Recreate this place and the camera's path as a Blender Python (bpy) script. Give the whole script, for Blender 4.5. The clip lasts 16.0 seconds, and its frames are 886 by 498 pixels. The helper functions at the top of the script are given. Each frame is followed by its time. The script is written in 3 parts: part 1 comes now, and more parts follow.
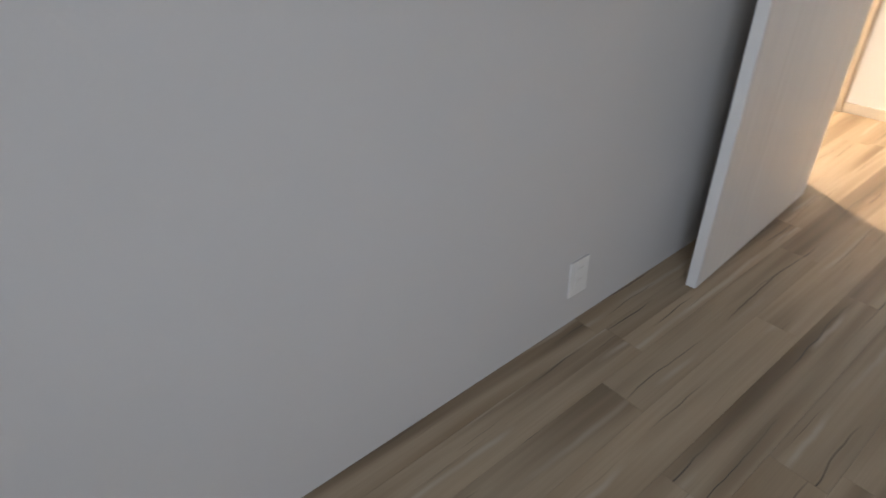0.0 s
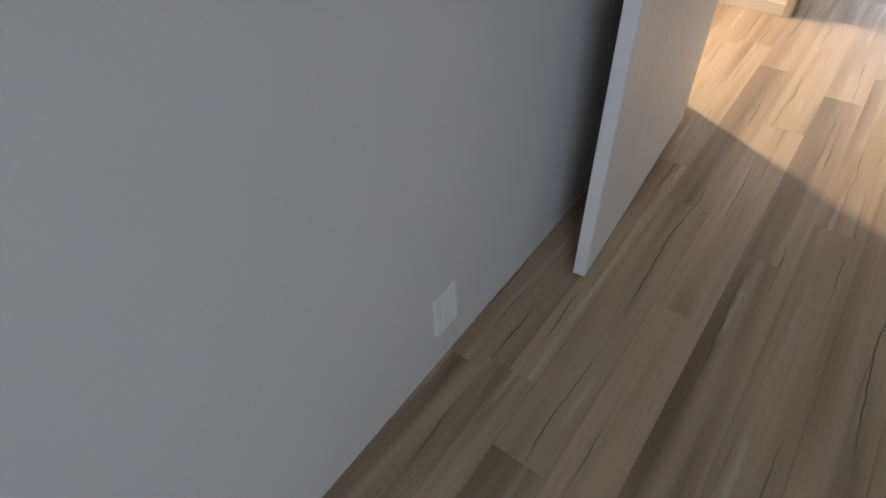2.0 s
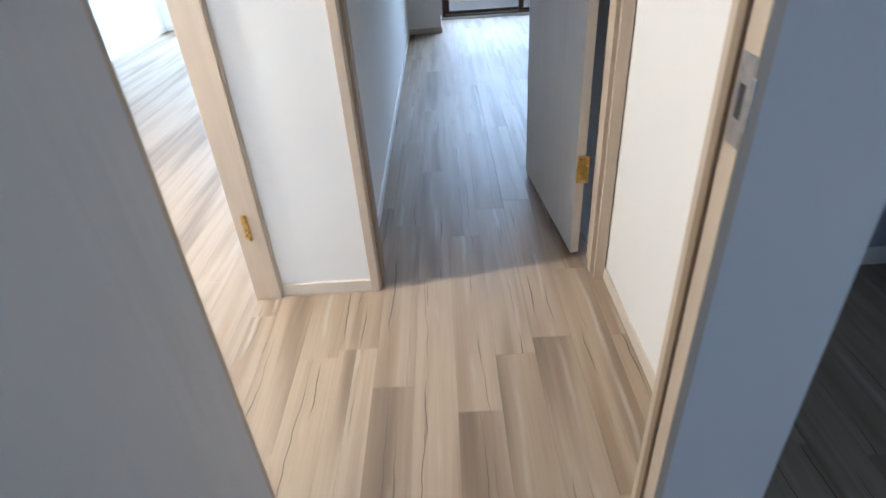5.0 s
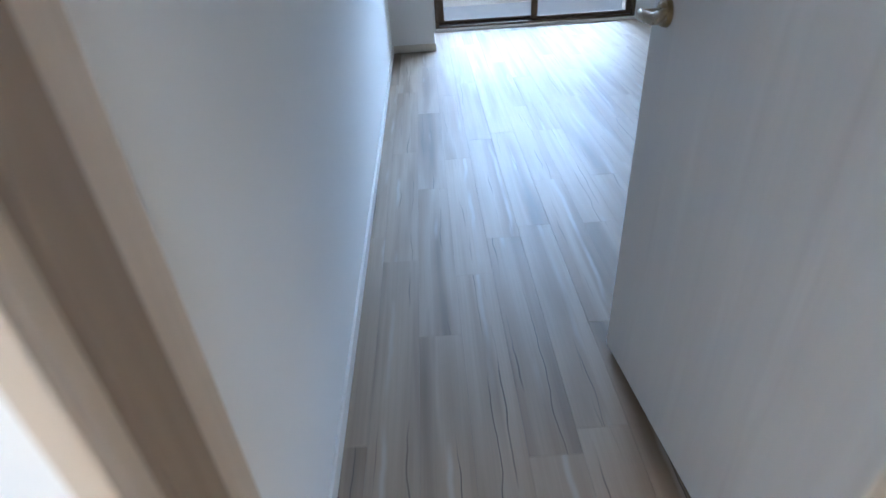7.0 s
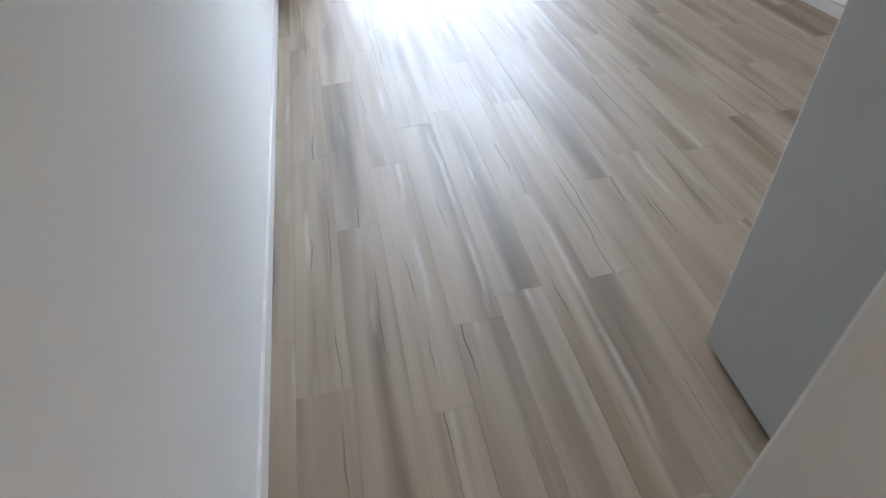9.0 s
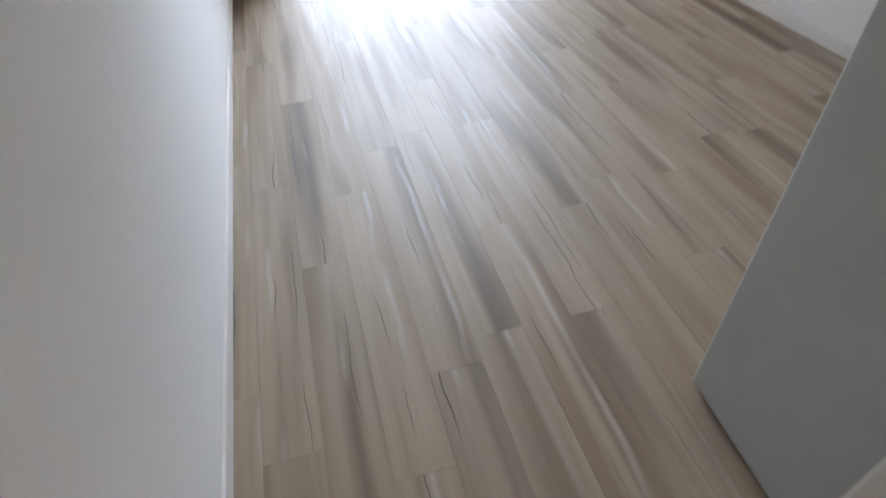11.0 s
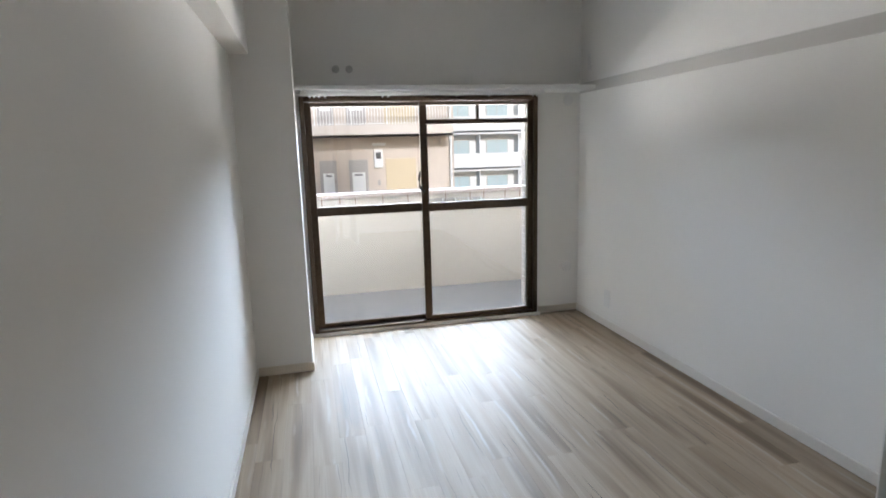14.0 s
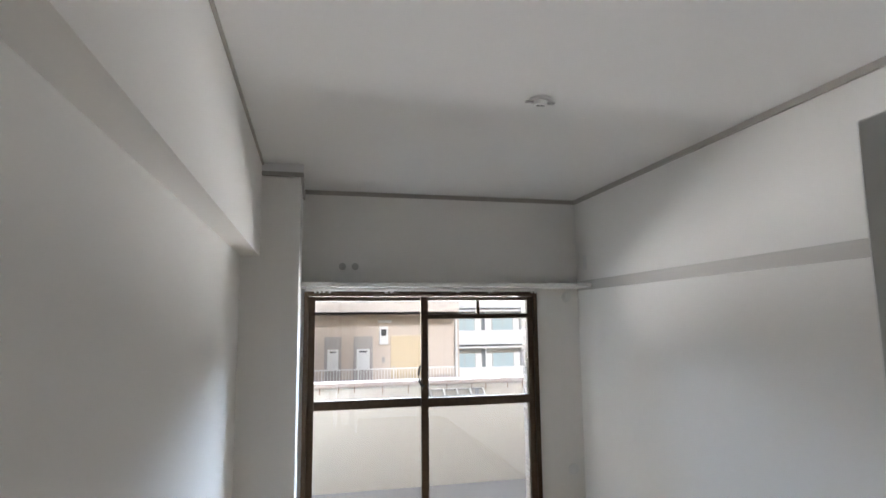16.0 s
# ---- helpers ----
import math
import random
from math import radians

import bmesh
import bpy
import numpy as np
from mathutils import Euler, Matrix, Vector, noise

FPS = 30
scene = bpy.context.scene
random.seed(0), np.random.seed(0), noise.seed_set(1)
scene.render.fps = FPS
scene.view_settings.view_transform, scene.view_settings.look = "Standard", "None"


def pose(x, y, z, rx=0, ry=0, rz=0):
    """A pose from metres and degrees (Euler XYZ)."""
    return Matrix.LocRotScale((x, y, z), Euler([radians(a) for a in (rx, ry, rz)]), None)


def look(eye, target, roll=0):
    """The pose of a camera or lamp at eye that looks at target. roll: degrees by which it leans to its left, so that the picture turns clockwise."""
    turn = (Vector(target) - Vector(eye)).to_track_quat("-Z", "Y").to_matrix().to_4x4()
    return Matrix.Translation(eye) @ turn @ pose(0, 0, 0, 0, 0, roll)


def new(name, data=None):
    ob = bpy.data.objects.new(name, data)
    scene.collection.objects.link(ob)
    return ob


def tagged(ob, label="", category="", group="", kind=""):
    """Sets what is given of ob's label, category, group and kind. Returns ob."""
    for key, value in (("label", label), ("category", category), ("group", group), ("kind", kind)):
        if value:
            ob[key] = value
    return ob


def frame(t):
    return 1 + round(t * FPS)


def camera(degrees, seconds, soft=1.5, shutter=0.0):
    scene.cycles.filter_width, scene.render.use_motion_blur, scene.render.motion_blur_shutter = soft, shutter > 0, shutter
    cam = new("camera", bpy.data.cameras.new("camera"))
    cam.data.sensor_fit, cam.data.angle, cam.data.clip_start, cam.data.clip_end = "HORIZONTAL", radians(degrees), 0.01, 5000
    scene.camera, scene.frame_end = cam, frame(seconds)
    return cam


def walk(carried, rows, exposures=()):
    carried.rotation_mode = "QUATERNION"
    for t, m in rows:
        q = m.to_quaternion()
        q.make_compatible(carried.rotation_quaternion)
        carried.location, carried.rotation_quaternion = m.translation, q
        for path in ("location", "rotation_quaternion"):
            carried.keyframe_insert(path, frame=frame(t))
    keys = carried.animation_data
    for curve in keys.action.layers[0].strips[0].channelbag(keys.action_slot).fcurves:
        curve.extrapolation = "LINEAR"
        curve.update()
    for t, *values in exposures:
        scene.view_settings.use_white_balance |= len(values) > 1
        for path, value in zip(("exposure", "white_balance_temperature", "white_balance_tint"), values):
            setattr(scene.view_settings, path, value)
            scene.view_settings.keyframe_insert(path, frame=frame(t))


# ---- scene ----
cam = camera(76.8, 16.0, shutter=0.4)
PATH = [
    (0, (0.63, -3.279, 1.13), (-0.698, -2.3, -0.001), -3.1),
    (0.5, (0.487, -3.11, 1.136), (-0.648, -1.952, -0.034), -3.1),
    (1, (0.384, -2.913, 1.126), (-0.632, -1.76, -0.154), -2.3),
    (1.5, (0.349, -2.837, 1.116), (-0.596, -1.73, -0.255), -3.5),
    (2, (0.327, -2.814, 1.116), (-0.553, -1.739, -0.323), -3.5),
    (2.5, (0.327, -2.79, 1.115), (-0.508, -1.659, -0.307), -4.0),
    (3, (0.327, -2.718, 1.142), (-0.381, -1.424, -0.208), -3.5),
    (3.5, (0.363, -2.521, 1.153), (-0.156, -1.051, -0.1), -3.6),
    (4, (0.399, -2.252, 1.177), (0.072, -0.672, -0.005), -4.5),
    (4.5, (0.361, -1.997, 1.204), (0.223, -0.354, 0.071), -3.8),
    (5, (0.334, -1.668, 1.241), (0.292, 0.01, 0.154), -4.2),
    (5.2, (0.307, -1.554, 1.226), (0.298, 0.131, 0.149), -4.1),
    (7.3, (0.274, -0.067, 1.112), (0.28, 1.594, -0.001), -3.9),
    (7.5, (0.285, 0.031, 1.109), (0.287, 1.685, -0.016), -4.2),
    (8, (0.285, 0.296, 1.094), (0.356, 1.875, -0.132), -3.7),
    (8.5, (0.294, 0.518, 1.084), (0.462, 1.983, -0.266), -4.1),
    (8.7, (0.306, 0.584, 1.06), (0.495, 2.039, -0.3), -4.5),
    (10.8, (0.318, 0.781, 1.061), (0.642, 2.128, -0.381), -3.4),
    (11, (0.318, 0.787, 1.08), (0.654, 2.195, -0.3), -2.9),
    (11.5, (0.322, 0.795, 1.126), (0.684, 2.356, -0.07), -2.2),
    (12, (0.327, 0.806, 1.167), (0.721, 2.483, 0.152), -1.9),
    (12.5, (0.335, 0.821, 1.203), (0.753, 2.586, 0.362), -2.0),
    (13, (0.341, 0.827, 1.244), (0.78, 2.657, 0.566), -1.7),
    (13.5, (0.345, 0.853, 1.267), (0.802, 2.733, 0.759), -1.8),
    (14, (0.38, 0.864, 1.361), (0.833, 2.778, 0.996), -1.6),
    (14.5, (0.379, 0.883, 1.399), (0.836, 2.821, 1.202), -1.6),
    (15, (0.387, 0.899, 1.441), (0.852, 2.844, 1.407), -1.2),
    (15.5, (0.444, 0.868, 1.473), (0.888, 2.814, 1.603), -0.6),
    (16, (0.42, 0.846, 1.504), (0.868, 2.779, 1.756), -0.6),
]
EXPOSURES = [(0, 0.5, 6950, 16), (0.8, 0.2, 6800, 15), (1.5, 0.22, 6750, 15), (3, 0.28, 6350, 14), (4, 0.15, 5700, 12), (5, -0.15, 5000, 9), (6.2, -0.05, 4800, 8), (7.3, 0.3, 4700, 8.5), (8, 0.35, 5200, 9.5), (8.7, 0.5, 5800, 12), (11, 0.35, 6100, 14.5), (11.5, 0.12, 5900, 12), (12.5, 0.1, 5900, 12), (14, 0.12, 5950, 11), (16, 0.15, 5950, 12)]
walk(cam, [(t, look(eye, target, roll)) for t, eye, target, roll in PATH], EXPOSURES)

# ---------------------------------------------------------------- light
world = bpy.data.worlds.new("sky")
scene.world = world
world.use_nodes = True
_wn = world.node_tree.nodes
_sky = _wn.new("ShaderNodeTexSky")
_sky.sky_type, _sky.sun_disc = "NISHITA", False
SUN_EL, SUN_AZ = radians(22), radians(180)
_sky.sun_elevation, _sky.sun_rotation = SUN_EL, SUN_AZ
_wn["Background"].inputs["Strength"].default_value = 0.15
world.node_tree.links.new(_sky.outputs["Color"], _wn["Background"].inputs["Color"])

sun_data = bpy.data.lights.new("sun", "SUN")
sun_data.energy, sun_data.angle, sun_data.color = 3.0, radians(6), (1.0, 0.965, 0.92)
sun = new("sun", sun_data)
_sd = Vector((math.sin(SUN_AZ) * math.cos(SUN_EL), math.cos(SUN_AZ) * math.cos(SUN_EL), math.sin(SUN_EL)))
sun.matrix_world = look(_sd * 40, (0, 0, 0))


def daylight_fill(eye, target, w, h, power, color):
    d = bpy.data.lights.new("daylight_fill", "AREA")
    d.shape, d.size, d.size_y, d.energy, d.color = "RECTANGLE", w, h, power, color
    ob = new("daylight_fill", d)
    ob.matrix_world = look(eye, target)
    return ob


# added lamps for skylight outside each window, and the lit side-room ceiling lamp
daylight_fill((2.6, 8.0, 2.64), (0.9, 4.9, 1.2), 6.4, 0.9, 1220, (0.75, 0.87, 1.0))
# added lamp below balcony level in place of light bounced off the street
daylight_fill((1.3, 14.0, -2.4), (1.2, 4.9, 1.7), 16.0, 4.6, 12500, (1.0, 0.95, 0.88))
daylight_fill((-1.7, 5.55, 1.0), (-1.6, 2.0, 0.4), 1.6, 1.7, 250, (0.62, 0.82, 1.0))
daylight_fill((1.8, -4.50, 1.35), (1.2, -2.4, 0.2), 1.1, 1.0, 31, (0.70, 0.84, 1.0))
lamp_data = bpy.data.lights.new("lamp_glow", "POINT")
lamp_data.energy, lamp_data.color, lamp_data.shadow_soft_size = 245, (1.0, 0.81, 0.58), 0.05
lamp_glow = new("lamp_glow", lamp_data)
lamp_glow.location = (-1.29, -0.27, 2.18)

# ---------------------------------------------------------------- materials


class Mat:
    """A node material with short helpers."""

    def __init__(self, name, color, rough=0.5, metal=0.0, spec=0.5):
        self.m = bpy.data.materials.new(name)
        self.m.use_nodes = True
        self.nt = self.m.node_tree
        self.b = self.nt.nodes["Principled BSDF"]
        self.b.inputs["Base Color"].default_value = (*color, 1)
        self.b.inputs["Roughness"].default_value = rough
        self.b.inputs["Metallic"].default_value = metal
        self.b.inputs["Specular IOR Level"].default_value = spec

    def n(self, kind, **kw):
        node = self.nt.nodes.new("ShaderNode" + kind)
        for k, v in kw.items():
            node.inputs[k].default_value = v
        return node

    def link(self, a, b):
        self.nt.links.new(a, b)

    def coords(self, scale=(1, 1, 1), shift=False):
        tc = self.n("TexCoord")
        mp = self.n("Mapping")
        mp.inputs["Scale"].default_value = scale
        self.link(tc.outputs["Object"], mp.inputs["Vector"])
        if shift:
            oi, ml = self.n("ObjectInfo"), self.n("VectorMath")
            ml.operation = "MULTIPLY"
            ml.inputs[1].default_value = (37.0, 91.0, 53.0)
            self.link(oi.outputs["Random"], ml.inputs[0])
            self.link(ml.outputs[0], mp.inputs["Location"])
        return mp.outputs["Vector"]

    def noise(self, vec, scale, detail=3, rough=0.5):
        t = self.n("TexNoise", Scale=scale, Detail=detail, Roughness=rough)
        self.link(vec, t.inputs["Vector"])
        return t.outputs["Fac"]

    def ramp(self, fac, *stops):
        r = self.n("ValToRGB")
        e = r.color_ramp.elements
        while len(e) < len(stops):
            e.new(0.5)
        for el, (p, c) in zip(e, stops):
            el.position = p
            el.color = (*c, 1) if len(c) == 3 else c
        self.link(fac, r.inputs["Fac"])
        return r.outputs["Color"]

    def mix(self, fac, a, b, mode="MIX"):
        x = self.nt.nodes.new("ShaderNodeMix")
        x.data_type, x.blend_type = "RGBA", mode
        for sock, v in ((x.inputs[0], fac), (x.inputs[6], a), (x.inputs[7], b)):
            if isinstance(v, (int, float)):
                sock.default_value = v
            elif isinstance(v, tuple):
                sock.default_value = (*v, 1)
            else:
                self.link(v, sock)
        return x.outputs[2]

    def color(self, c):
        self.link(c, self.b.inputs["Base Color"])

    def rough(self, c):
        self.link(c, self.b.inputs["Roughness"])

    def bump(self, h, strength=0.3, dist=0.002):
        bp = self.n("Bump", Strength=strength, Distance=dist)
        self.link(h, bp.inputs["Height"])
        self.link(bp.outputs["Normal"], self.b.inputs["Normal"])


def wallpaper(name, base, grain=420):
    m = Mat(name, base, 0.85, spec=0.25)
    v = m.coords()
    big = m.noise(v, 1.3, 2)
    fine = m.noise(v, grain, 2, 0.7)
    lo = tuple(c * 0.95 for c in base)
    m.color(m.mix(fine, m.ramp(big, (0.3, lo), (0.7, base)), tuple(c * 0.97 for c in base)))
    m.bump(m.noise(v, grain * 0.45, 3, 0.65), 0.35, 0.0012)
    return m.m


def painted(name, base, rough=0.5, var=0.06, scale=9):
    m = Mat(name, base, rough)
    v = m.coords()
    f = m.noise(v, scale, 4, 0.6)
    m.color(m.ramp(f, (0.3, tuple(c * (1 - var) for c in base)), (0.7, base)))
    m.bump(m.noise(v, 180, 2), 0.1, 0.0008)
    return m.m


def woodgrain(name, a, b, rough=0.45, axis=2, fine=60):
    m = Mat(name, a, rough)
    sc = [fine, fine, fine]
    sc[axis] = 2.2
    v = m.coords(tuple(sc), True)
    f = m.noise(v, 1.0, 5, 0.65)
    sc2 = [7, 7, 7]
    sc2[axis] = 0.8
    w = m.noise(m.coords(tuple(sc2), True), 1.0, 3)
    m.color(m.mix(m.ramp(w, (0.35, (0, 0, 0)), (0.7, (1, 1, 1))), m.ramp(f, (0.3, a), (0.75, b)), m.ramp(f, (0.3, b), (0.8, a))))
    m.bump(f, 0.12, 0.0006)
    return m.m


def plank_vinyl():
    """Pale oak-print vinyl: soft streaks along the board, darker heart bands, thin drying cracks."""
    m = Mat("plank_vinyl", (0.5, 0.42, 0.34), 0.5, spec=0.42)
    oi = m.n("ObjectInfo")
    wide = m.noise(m.coords((8, 0.6, 1), True), 1.0, 2, 0.45)
    fine = m.noise(m.coords((150, 2.4, 1), True), 1.0, 4, 0.65)
    band = m.noise(m.coords((13, 0.7, 1), True), 1.0, 2.5, 0.5)
    light, mid, dark = (0.37, 0.289, 0.202), (0.255, 0.185, 0.118), (0.125, 0.086, 0.053)
    base = m.ramp(wide, (0.30, mid), (0.47, light), (0.56, light), (0.72, mid))
    base = m.mix(m.ramp(band, (0.50, (0, 0, 0)), (0.72, (0.75, 0.75, 0.75))), base, dark)
    base = m.mix(m.ramp(fine, (0.34, (0.16, 0.16, 0.16)), (0.6, (0, 0, 0))), base, tuple(c * 0.7 for c in mid))
    # drying cracks: a thin wavering line along the board, broken by gaps
    tc, sep = m.n("TexCoord"), m.n("SeparateXYZ")
    m.link(tc.outputs["Object"], sep.inputs[0])

    def op(kind, a, b=0.0):
        x = m.n("Math")
        x.operation = kind
        for sock, v in ((x.inputs[0], a), (x.inputs[1], b)):
            if isinstance(v, (int, float)):
                sock.default_value = v
            else:
                m.link(v, sock)
        return x.outputs[0]

    rnd = oi.outputs["Random"]
    crack, pale = None, None
    for seed, width in ((7.31, 0.0028), (13.7, 0.0019), (5.3, 0.010)):
        along = m.n("CombineXYZ")
        m.link(op("ADD", op("MULTIPLY", sep.outputs["Y"], 3.0), op("MULTIPLY", rnd, 40.0 + seed)), along.inputs["Y"])
        along.inputs["X"].default_value = seed
        wob = op("MULTIPLY", op("SUBTRACT", m.noise(along.outputs[0], 1.0, 3, 0.55), 0.5), 0.045)
        mid_x = op("MULTIPLY", op("SUBTRACT", op("FRACT", op("MULTIPLY", rnd, seed * 9.0)), 0.5), 0.09)
        dist = op("ABSOLUTE", op("SUBTRACT", op("SUBTRACT", sep.outputs["X"], mid_x), wob))
        gate = m.ramp(m.noise(along.outputs[0], 0.9, 1), (0.50, (0, 0, 0)), (0.64, (1, 1, 1)))
        ln = m.mix(1.0, m.ramp(op("DIVIDE", dist, width), (0.25, (1, 1, 1)), (1.0, (0, 0, 0))), gate, "MULTIPLY")
        if seed == 5.3:
            pale = ln
        else:
            crack = ln if crack is None else m.mix(1.0, crack, ln, "LIGHTEN")
    base = m.mix(m.mix(1.0, pale, (0.6, 0.6, 0.6), "MULTIPLY"), base, (0.46, 0.40, 0.325))
    base = m.mix(crack, base, (0.10, 0.078, 0.06))
    tint = m.ramp(oi.outputs["Random"], (0.0, (0.94, 0.935, 0.93)), (0.5, (1.0, 0.995, 0.985)), (1.0, (1.06, 1.05, 1.04)))
    m.color(m.mix(1.0, base, tint, "MULTIPLY"))
    m.rough(m.ramp(fine, (0.3, (0.60, 0.60, 0.60)), (0.7, (0.50, 0.50, 0.50))))
    m.bump(m.mix(0.6, fine, crack), 0.12, 0.0006)
    return m.m


def glass():
    m = Mat("window_glass", (1, 1, 1), 0.0)
    m.b.inputs["Transmission Weight"].default_value = 1.0
    m.b.inputs["IOR"].default_value = 1.45
    nt = m.nt
    tr, mx, fr = m.n("BsdfTransparent"), m.n("MixShader"), m.n("BsdfGlossy", Roughness=0.02)
    mx.inputs["Fac"].default_value = 0.06
    m.link(tr.outputs[0], mx.inputs[1])
    m.link(fr.outputs[0], mx.inputs[2])
    m.link(mx.outputs[0], nt.nodes["Material Output"].inputs["Surface"])
    return m.m


def metal(name, c, rough, wear=0.25):
    m = Mat(name, c, rough, 1.0)
    f = m.noise(m.coords(), 60, 4, 0.65)
    m.color(m.ramp(f, (0.3, tuple(x * (1 - wear) for x in c)), (0.7, c)))
    m.rough(m.ramp(f, (0.3, (rough * 1.3,) * 3), (0.7, (rough * 0.8,) * 3)))
    return m.m


def plaster(name, base, scale=3.0, grain=140, var=0.12, bump=0.5):
    m = Mat(name, base, 0.9, spec=0.2)
    v = m.coords()
    f = m.noise(v, scale, 4, 0.6)
    m.color(m.mix(m.noise(v, grain, 2), m.ramp(f, (0.25, tuple(c * (1 - var) for c in base)), (0.75, base)), tuple(c * (1 - var / 2) for c in base)))
    m.bump(m.noise(v, grain, 3, 0.7), bump, 0.002)
    return m.m


M_WALL = wallpaper("white_wallpaper", (0.84, 0.825, 0.79))
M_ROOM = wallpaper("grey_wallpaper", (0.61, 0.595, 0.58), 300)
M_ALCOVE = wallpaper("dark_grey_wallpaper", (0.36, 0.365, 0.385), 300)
M_CEIL = wallpaper("ceiling_paper", (0.82, 0.81, 0.79), 260)
M_PLANK = plank_vinyl()
M_SUB = painted("floor_joint", (0.20, 0.16, 0.12), 0.8)
M_DOOR = woodgrain("white_woodgrain", (0.58, 0.565, 0.55), (0.69, 0.68, 0.665), 0.42, 2, 38)
# closet door board, its shaded side put into a darker base colour
M_DOOR2 = painted("shade_toned_board", (0.47, 0.475, 0.455), 0.45)
M_EDGE = woodgrain("door_edge", (0.62, 0.57, 0.50), (0.70, 0.65, 0.58), 0.5)
M_BAND = painted("lit_edge_strip", (0.76, 0.755, 0.74), 0.4)
M_CASE = woodgrain("tan_casing", (0.47, 0.385, 0.285), (0.56, 0.465, 0.355), 0.45)
M_CASE_D = woodgrain("brown_casing", (0.20, 0.145, 0.09), (0.29, 0.215, 0.14), 0.45)
M_SKIRT = woodgrain("white_skirting", (0.69, 0.655, 0.60), (0.76, 0.73, 0.68), 0.45, 0)
M_SKIRT_T = woodgrain("beige_skirting", (0.60, 0.53, 0.43), (0.67, 0.60, 0.50), 0.5, 0)
M_TRIM = woodgrain("ceiling_trim", (0.36, 0.335, 0.30), (0.42, 0.39, 0.35), 0.6, 1)
M_PICTURE = woodgrain("rail_paint", (0.50, 0.485, 0.45), (0.56, 0.54, 0.505), 0.6, 1)
M_BRONZE = metal("bronze_sash", (0.105, 0.075, 0.052), 0.42)
M_HANDLE = metal("antique_brass", (0.30, 0.235, 0.14), 0.30)
M_BRASS = metal("brass", (0.62, 0.44, 0.13), 0.28)
M_STEEL = metal("steel_plate", (0.50, 0.49, 0.48), 0.38)
M_ALU = metal("aluminium", (0.34, 0.34, 0.335), 0.5, 0.12)
M_DARK = painted("dark_slot", (0.03, 0.03, 0.03), 0.6)
M_PLASTIC = painted("white_plastic", (0.76, 0.755, 0.735), 0.38, 0.02)
M_PLASTIC_G = painted("grey_plastic", (0.50, 0.49, 0.46), 0.45, 0.04)
M_GLASS = glass()
M_PARAPET = plaster("parapet_paint", (0.46, 0.415, 0.355), 2.0)
M_COPING = plaster("coping_mortar", (0.37, 0.31, 0.275), 4.0)
M_FILLET = plaster("pale_mortar", (0.62, 0.57, 0.52), 9.0, 90, 0.25)
M_RUST = painted("rust_brown", (0.20, 0.11, 0.07), 0.7, 0.3, 40)
M_BALC = plaster("balcony_floor", (0.20, 0.20, 0.205), 2.5, 220, 0.25)
M_FACADE = plaster("cream_facade", (0.63, 0.545, 0.465), 0.5, 30, 0.08)
M_SLAB = plaster("pale_slab", (0.70, 0.62, 0.545), 0.5, 30, 0.08)
M_FDOOR = painted("grey_steel_door", (0.40, 0.37, 0.345), 0.5)
M_YDOOR = painted("yellow_door", (0.60, 0.49, 0.32), 0.5)
M_PAPER = painted("notice_paper", (0.80, 0.80, 0.78), 0.7, 0.03)
M_RAIL = painted("white_railing", (0.78, 0.77, 0.75), 0.45)
M_WHITE = plaster("white_facade", (0.80, 0.79, 0.775), 0.4, 20, 0.06)
M_FGLASS = Mat("far_glass", (0.42, 0.52, 0.55), 0.2).m
M_GROUND = plaster("asphalt", (0.06, 0.06, 0.06), 0.6, 60, 0.3)
M_CONC = plaster("concrete", (0.45, 0.43, 0.40), 1.0, 60)
M_LAMP = Mat("lamp_shade", (0.9, 0.85, 0.75), 0.4)
M_LAMP.b.inputs["Emission Color"].default_value = (1.0, 0.8, 0.55, 1)
M_LAMP.b.inputs["Emission Strength"].default_value = 4.0
M_LAMP = M_LAMP.m

# ---------------------------------------------------------------- mesh helpers


def box(bm, x0, x1, y0, y1, z0, z1, bevel=0.0, seg=2, m=None):
    v = [bm.verts.new((x, y, z)) for x in (x0, x1) for y in (y0, y1) for z in (z0, z1)]
    f = [bm.faces.new([v[i] for i in q]) for q in ((0, 1, 3, 2), (4, 6, 7, 5), (0, 4, 5, 1), (2, 3, 7, 6), (0, 2, 6, 4), (1, 5, 7, 3))]
    if m is not None:
        bmesh.ops.transform(bm, matrix=m, verts=v)
    if bevel:
        es = list({e for q in f for e in q.edges})
        bmesh.ops.bevel(bm, geom=es, offset=bevel, segments=seg, affect="EDGES", profile=0.5)
    return bm


def boxes(*dims, bevel=0.0):
    bm = bmesh.new()
    for d in dims:
        box(bm, *d, bevel=bevel)
    return bm


def cyl(bm, r, p, q, n=20, r2=None, bevel=0.0):
    p, q = Vector(p), Vector(q)
    m = Matrix.Translation((p + q) / 2) @ (q - p).to_track_quat("Z", "Y").to_matrix().to_4x4()
    res = bmesh.ops.create_cone(bm, cap_ends=True, segments=n, radius1=r, radius2=r if r2 is None else r2, depth=(q - p).length, matrix=m)
    if bevel:
        es = [e for e in {e for v in res["verts"] for e in v.link_edges} if e.calc_face_angle(0) > 1.0]
        bmesh.ops.bevel(bm, geom=es, offset=bevel, segments=2, affect="EDGES", profile=0.5)
    return bm


